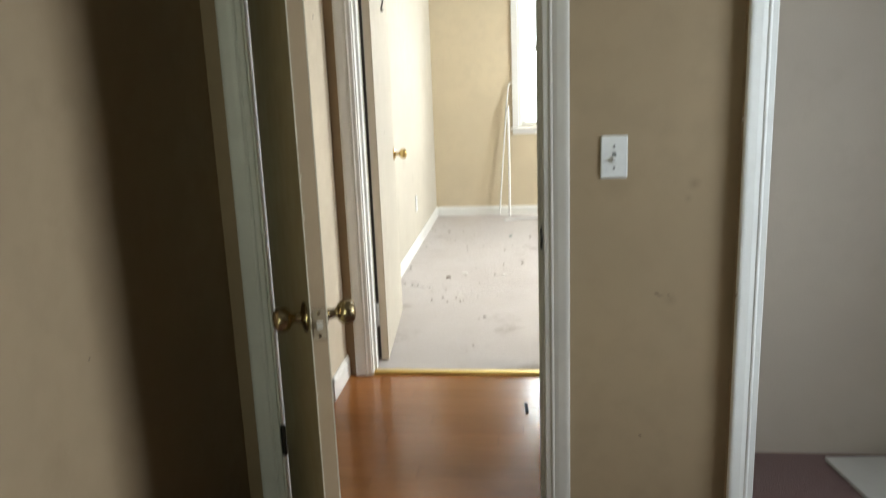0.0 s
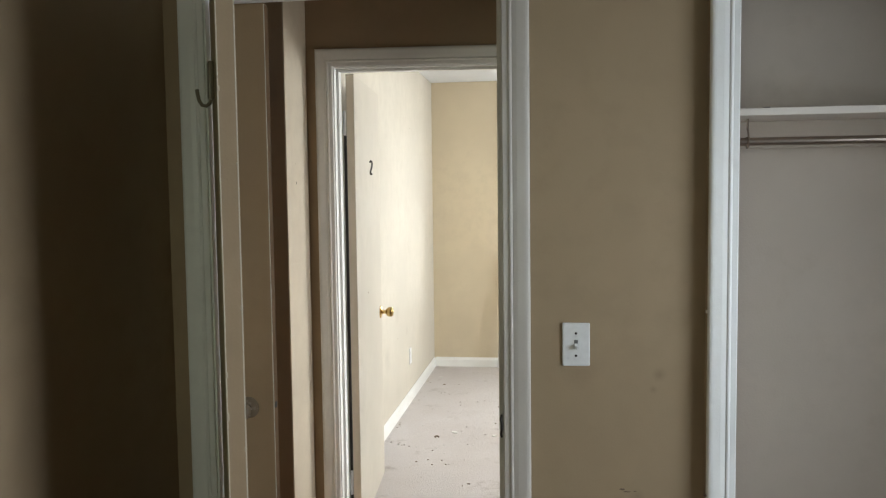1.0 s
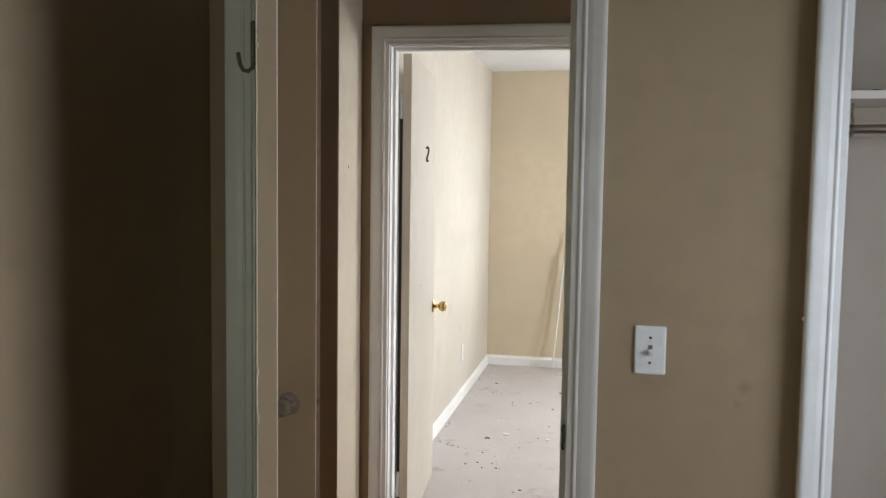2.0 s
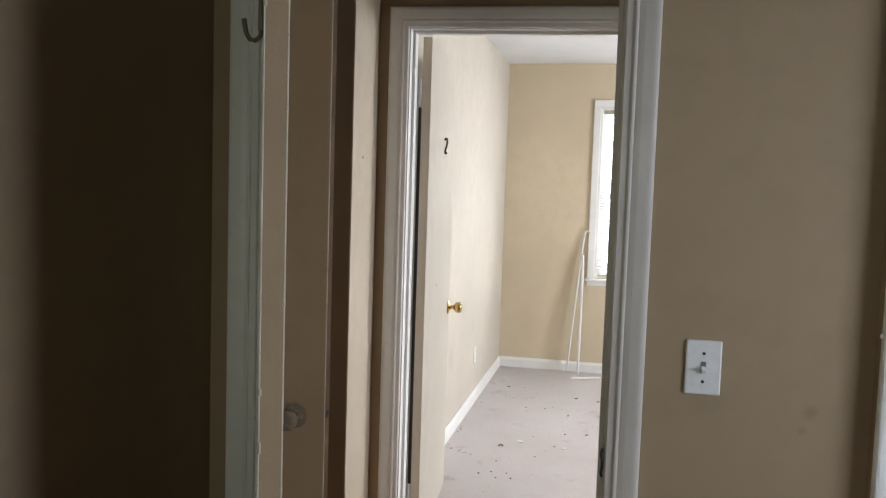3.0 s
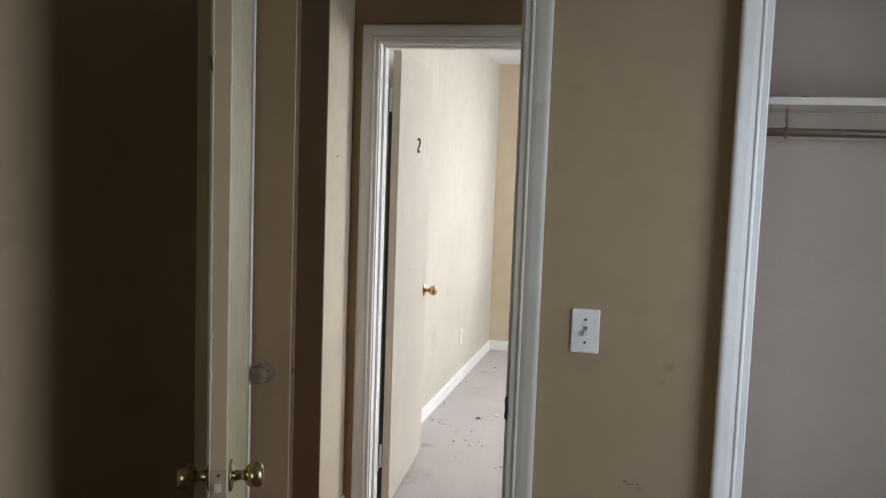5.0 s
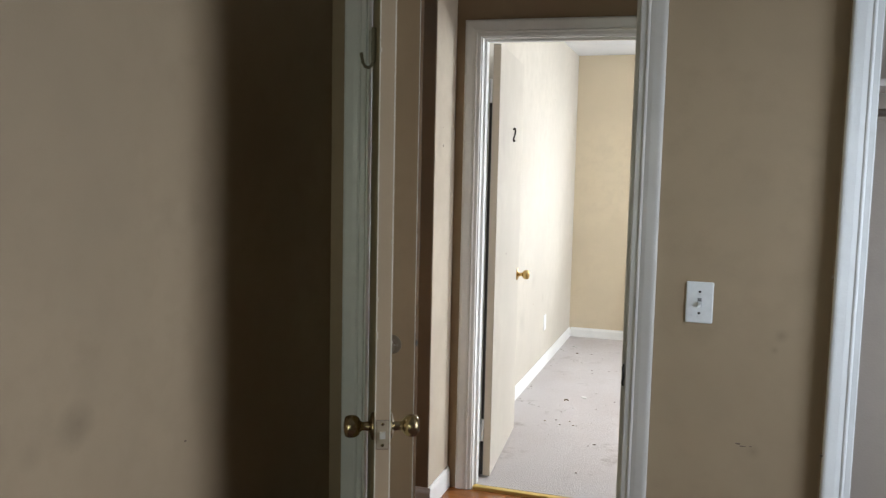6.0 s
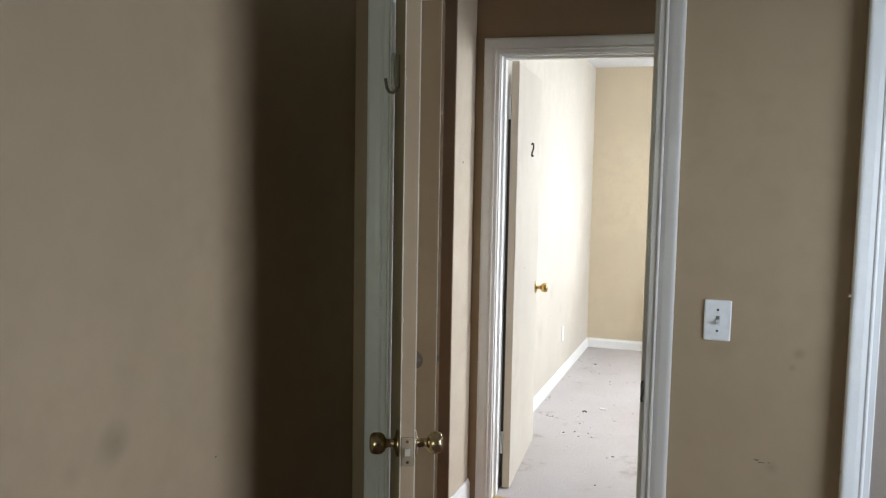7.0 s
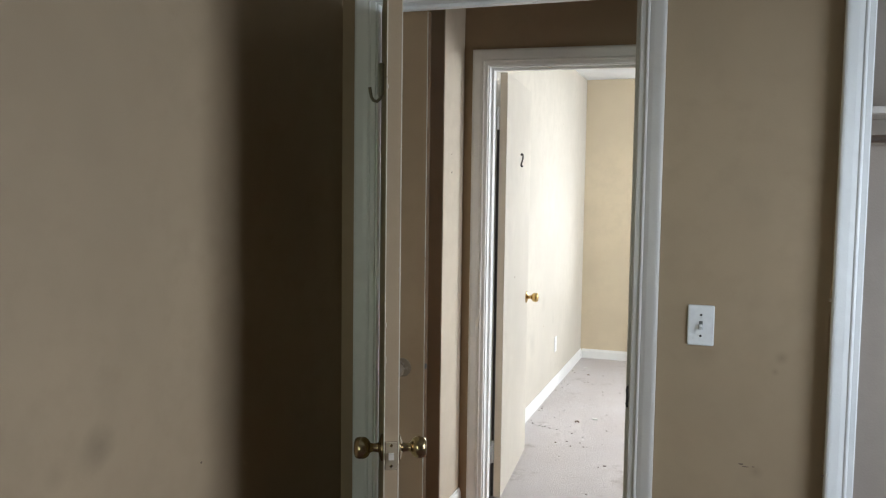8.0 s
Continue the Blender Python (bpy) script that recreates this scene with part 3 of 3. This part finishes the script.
part("collar", lathe([(0.0150, 1.587), (0.0150, 1.597)], 24, Matrix.Translation((0, 2.80, 1.654)) @ Matrix.Rotation(radians(90), 4, "Y")), STEEL, rod, smooth=True)

tagged(part("dark_fleck", boxes((1.615, 1.634, 2.716, 2.726, 1.7425, 1.7455), bevel=0.0015), DARK), "small dark scrap lying on the closet shelf", "litter")

bm = bmesh.new()
lo = [bm.verts.new(p) for p in ((1.845, 2.880, 0.001), (1.900, 2.540, 0.001), (2.42, 2.60, 0.001), (2.40, 2.920, 0.001))]
hi = [bm.verts.new((v.co.x, v.co.y, 0.013)) for v in lo]
bm.faces.new(lo[::-1])
bm.faces.new(hi)
for i in range(4):
    bm.faces.new((lo[i], lo[(i + 1) % 4], hi[(i + 1) % 4], hi[i]))
tagged(part("loose_board", bm, PAPER), "pale flat board lying on the closet carpet", "board")

# ---------- hall ----------
tagged(part("threshold_strip", boxes((D2L + 0.001, D2R - 0.001, 3.616, 3.652, -0.006, 0.0150), bevel=0.005), GOLD), "gold metal carpet edge strip", "threshold", kind="structure")
wh = bpy.data.objects["wall_hall_west"]
for y, z, s in ((3.445, 1.563, 7), (3.438, 1.640, 8)):
    mark("nail_hole", wh, ("x", HX, 1), y, z, 0.012 if s == 7 else 0.006, 0.016 if s == 7 else 0.006, s, DARK if s == 7 else SMUDGE, "dark nail hole")

# ---------- far room ----------
wf = bpy.data.objects["wall_far_west"]
for y, z, w, s in ((6.17, 1.992, 0.02, 9), (5.6, 0.55, 0.03, 10)):
    mark("scuff_mark", wf, ("x", -0.010, 1), y, z, w, 0.008, s, SMUDGE, "faint scuff")
out = thing("wall_outlet", -0.010, 6.05, 0.345, 90, label="white duplex wall outlet plate", category="outlet")
part("plate", boxes((-0.036, 0.036, -0.0055, 0.0, -0.058, 0.058), bevel=0.003), WHITE, out)
for z in (-0.020, 0.020):
    part("socket", boxes((-0.014, 0.014, -0.0068, -0.005, z - 0.013, z + 0.013), bevel=0.002), WHITE, out)

WL, WR, WB, WT = 0.725, 1.665, 0.775, 2.123
win = thing("window_1", label="white painted sash window with a mini blind and sill", category="window", kind="structure")
for a, b, c, d in ((WL - 0.052, WL, WB, WT), (WR, WR + 0.052, WB, WT)):
    part("side_casing", boxes((a, b, 7.23, 7.25, c, d), bevel=0.003), TRIM, win)
part("head_casing", boxes((WL - 0.052, WR + 0.052, 7.23, 7.25, WT, WT + 0.055), bevel=0.003), TRIM, win)
part("window_sill", boxes((WL - 0.068, WR + 0.068, 7.2, 7.255, WB - 0.018, WB - 0.001), bevel=0.004), TRIM, win)
part("apron", boxes((WL - 0.052, WR + 0.052, 7.233, 7.25, WB - 0.058, WB - 0.019), bevel=0.003), TRIM, win)
for a, b in ((WL, WL + 0.018), (WR - 0.018, WR)):
    part("side_jamb", boxes((a, b, 7.252, 7.38, WB, WT)), TRIM, win)
part("head_jamb", boxes((WL + 0.018, WR - 0.018, 7.252, 7.38, WT - 0.018, WT)), TRIM, win)
MID = 1.43
for z0, z1, y in ((WB, MID + 0.02, 7.305), (MID - 0.02, WT - 0.018, 7.338)):
    sash = part("sash", boxes((WL + 0.018, WL + 0.058, y, y + 0.03, z0, z1), (WR - 0.058, WR - 0.018, y, y + 0.03, z0, z1),
                              (WL + 0.058, WR - 0.058, y, y + 0.03, z0, z0 + 0.045), (WL + 0.058, WR - 0.058, y, y + 0.03, z1 - 0.04, z1)), TRIM, win)
    g = part("pane", boxes((WL + 0.058, WR - 0.058, y + 0.013, y + 0.017, z0 + 0.045, z1 - 0.04)), GLASS, sash)
    g.visible_shadow = False
blind = thing("mini_blind", label="lowered white mini blind hanging in the window", category="blind")
part("headrail", boxes((WL + 0.022, WR - 0.022, 7.26, 7.285, WT - 0.052, WT - 0.020), bevel=0.002), PLATED, blind)
slat0 = None
for k in range(56):
    z = WT - 0.066 - k * 0.0218
    if slat0 is None:
        ob = slat0 = part("slat", boxes((WL + 0.026, WR - 0.026, -0.0125, 0.0125, -0.0005, 0.0005)), SLAT, blind)
    else:
        ob = new("slat", slat0.data)
        ob.parent = blind
    ob.matrix_basis = pose(0, 7.273, z, 14, 0, 0)
part("bottom_rail", boxes((WL + 0.026, WR - 0.026, 7.262, 7.284, WB + 0.020, WB + 0.034), bevel=0.003), PLATED, blind)
part("cord", tube([(0.80, 7.259, WT - 0.05), (0.80, 7.259, 1.55)], 0.0016, 6), SLAT, blind)

# white rods leaning by the window
def bent_rod(name, points, radius, label):
    return tagged(part(name, tube(points, radius, 10), WHITE, smooth=True), label, "rod", "loose rods by the window")


bent_rod("curtain_rod", [(0.549, 7.19, 0.024), (0.562, 7.198, 0.20), (0.590, 7.21, 0.55), (0.626, 7.222, 0.98), (0.636, 7.224, 1.08), (0.642, 7.224, 1.122), (0.650, 7.22, 1.142), (0.668, 7.216, 1.150), (0.690, 7.214, 1.146)], 0.0072, "thin white curtain rod leaning on the wall")
bent_rod("curtain_rod", [(0.639, 7.095, 0.026), (0.641, 7.14, 0.45), (0.639, 7.178, 0.80), (0.636, 7.2, 0.96)], 0.0105, "white telescoping curtain rod leaning on the wall")
bent_rod("floor_rod", [(0.596, 6.961, 0.0245), (0.820, 7.05, 0.0245), (1.397, 7.11, 0.0245)], 0.0080, "white rod lying on the carpet")

# litter on the far carpet
rnd = random.Random(5)
SCRAP = [plain("brown_scrap", (0.21, 0.15, 0.105), 0.8), plain("pale_scrap", (0.75, 0.74, 0.70), 0.7), plain("teal_scrap", (0.05, 0.18, 0.17), 0.5), plain("grey_scrap", (0.37, 0.315, 0.275), 0.8), plain("lint_scrap", (0.50, 0.45, 0.42), 0.9)]


def scrap(x, y, size, material, label, lift=0.003):
    bm = bmesh.new()
    n = rnd.randint(5, 8)
    ring = [(size * rnd.uniform(0.4, 1) * math.cos(k * math.tau / n), size * rnd.uniform(0.35, 0.8) * math.sin(k * math.tau / n)) for k in range(n)]
    top = [bm.verts.new((u, v, lift * rnd.uniform(0.5, 1.4))) for u, v in ring]
    low = [bm.verts.new((u, v, 0)) for u, v in ring]
    bm.faces.new(low[::-1])
    mid = bm.verts.new((0, 0, lift * 1.3))
    for k in range(n):
        bm.faces.new((top[k], top[(k + 1) % n], mid))
        bm.faces.new((low[k], low[(k + 1) % n], top[(k + 1) % n], top[k]))
    ob = tagged(part("litter_scrap", bm, material), label, "litter", "litter on the carpet")
    ob.matrix_world = pose(x, y, 0.0165, 0, 0, rnd.uniform(0, 180))


for x, y, s, kind in ((0.11, 6.81, 0.022, 1), (0.17, 6.56, 0.020, 0), (0.05, 6.61, 0.014, 3), (0.184, 6.28, 0.009, 3), (0.207, 6.30, 0.009, 3),
                      (0.049, 6.06, 0.010, 0), (0.356, 6.03, 0.014, 0), (0.479, 6.046, 0.011, 3), (0.669, 6.38, 0.021, 2), (0.819, 6.34, 0.019, 0),
                      (0.284, 6.57, 0.014, 3), (0.639, 5.92, 0.014, 0), (0.647, 5.51, 0.013, 0), (0.773, 5.54, 0.020, 3), (0.407, 5.29, 0.028, 1),
                      (0.66, 5.24, 0.018, 1), (0.602, 5.255, 0.012, 3), (0.514, 5.05, 0.012, 3), (0.321, 4.92, 0.011, 3), (0.261, 4.71, 0.013, 0),
                      (0.321, 4.75, 0.011, 3), (0.40, 4.75, 0.011, 0), (0.43, 4.68, 0.010, 0), (0.355, 4.67, 0.010, 0), (0.589, 4.395, 0.016, 3),
                      (0.56, 4.36, 0.011, 3), (0.56, 3.95, 0.013, 3), (0.468, 5.41, 0.009, 3), (0.369, 5.944, 0.012, 3), (0.03, 5.42, 0.016, 3)):
    scrap(x, y, s * (0.72, 1.15, 0.9, 0.75)[kind], SCRAP[kind], ("small brown scrap on the carpet", "small pale paper scrap on the carpet", "small teal scrap on the carpet", "small grey crumb on the carpet")[kind])
clip = tube([(-0.010, -0.010, 0.005), (-0.011, 0.004, 0.005), (-0.005, 0.013, 0.005), (0.005, 0.013, 0.005), (0.011, 0.004, 0.005), (0.011, -0.009, 0.005)], 0.0040, 8)
tagged(part("curled_scrap", clip, SCRAP[0], smooth=True), "dark curled scrap lying on the carpet", "litter").matrix_world = pose(0.309, 5.175, 0.0165, 0, 0, 12)

for k in range(44):
    x, y = 0.03 + 0.9 * rnd.random() ** 1.3, rnd.uniform(4.1, 6.9)
    scrap(x, y, rnd.choice((0.003, 0.003, 0.004, 0.005, 0.007)), SCRAP[rnd.choice((1, 1, 3, 4))], "tiny crumb on the carpet", 0.0022)
for k in range(10):
    u = rnd.random()
    scrap(0.02 + 0.20 * u, 5.05 - 0.12 * u + 0.05 * rnd.random(), rnd.uniform(0.004, 0.011), SCRAP[rnd.choice((1, 4, 4))], "lint and dirt gathered by the baseboard", 0.0025)
for k in range(9):
    scrap(0.016 + 0.012 * rnd.random(), rnd.uniform(5.1, 6.9), rnd.uniform(0.004, 0.010), SCRAP[rnd.choice((3, 4))], "dirt along the baseboard", 0.0025)

# a dark splinter on the hall boards
bm = boxes((-0.006, 0.006, -0.045, 0.045, 0.0, 0.007), bevel=0.002)
tagged(part("wood_splinter", bm, BLACK), "small dark splinter lying on the hall boards", "litter").matrix_world = pose(0.825, 3.268, 0.0005, 0, 0, 4)

# glazed openings that light the place
for name, x0, x1, y0, y1, z0, z1 in (("window_2", EX + 0.05, EX + 0.056, 0.98, 2.02, 0.60, 2.10), ("window_3", FX + 0.05, FX + 0.056, 4.95, 5.75, 0.75, 2.15), ("window_4", 2.64, 2.646, 3.03, FY, 0.0, 2.05)):
    w = thing(name, label="plain daylight window that closes the room", category="window", kind="structure")
    part("window_frame", boxes((x0 - 0.02, x1 + 0.02, y0, y0 + 0.05, z0, z1), (x0 - 0.02, x1 + 0.02, y1 - 0.05, y1, z0, z1),
                               (x0 - 0.02, x1 + 0.02, y0 + 0.05, y1 - 0.05, z0, z0 + 0.05), (x0 - 0.02, x1 + 0.02, y0 + 0.05, y1 - 0.05, z1 - 0.05, z1)), TRIM, w)
    g = part("pane", boxes((x0, x1, y0 + 0.05, y1 - 0.05, z0 + 0.05, z1 - 0.05)), GLASS, w)
    g.visible_shadow = False

# unseen window added to hold the south fill lamp
w = thing("fill_window", label="unseen window added round the south fill lamp", category="window", kind="structure")
part("window_frame", boxes((-0.03, 0.02, -1.885, -1.845, 0.72, 2.12), (0.46, 0.51, -1.885, -1.845, 0.72, 2.12),
                           (0.02, 0.46, -1.885, -1.845, 0.72, 0.77), (0.02, 0.46, -1.885, -1.845, 2.07, 2.12)), TRIM, w)
g = part("pane", boxes((0.02, 0.46, -1.868, -1.862, 0.77, 2.07)), GLASS, w)
g.visible_shadow = False

# hardwood strips of the hall floor
meshes = {}
rnd = random.Random(11)


def plank(length, width):
    key = (round(length, 3), round(width, 3))
    if key not in meshes:
        bm = boxes((0.0003, width - 0.0003, 0.0003, length - 0.0003, -0.012, 0.0))
        me = bpy.data.meshes.new("plank")
        bm.to_mesh(me)
        bm.free()
        me.materials.append(WOOD)
        meshes[key] = me
    return meshes[key]


PW = 0.0826
for i in range(14):
    y = 2.542 + i * PW
    deep = min(PW, 3.621 - y)
    if deep < 0.01:
        break
    stop = 1.384 if y < 3.025 else 2.699
    x = -0.914
    while x < stop - 0.01:
        span = min(rnd.choice((0.42, 0.61, 0.78, 0.95)), stop - x)
        ob = new("plank", plank(span, deep))
        ob.matrix_world = pose(x + span, y, 0, 0, 0, 90)
        ob.parent = hall_floor
        x += span
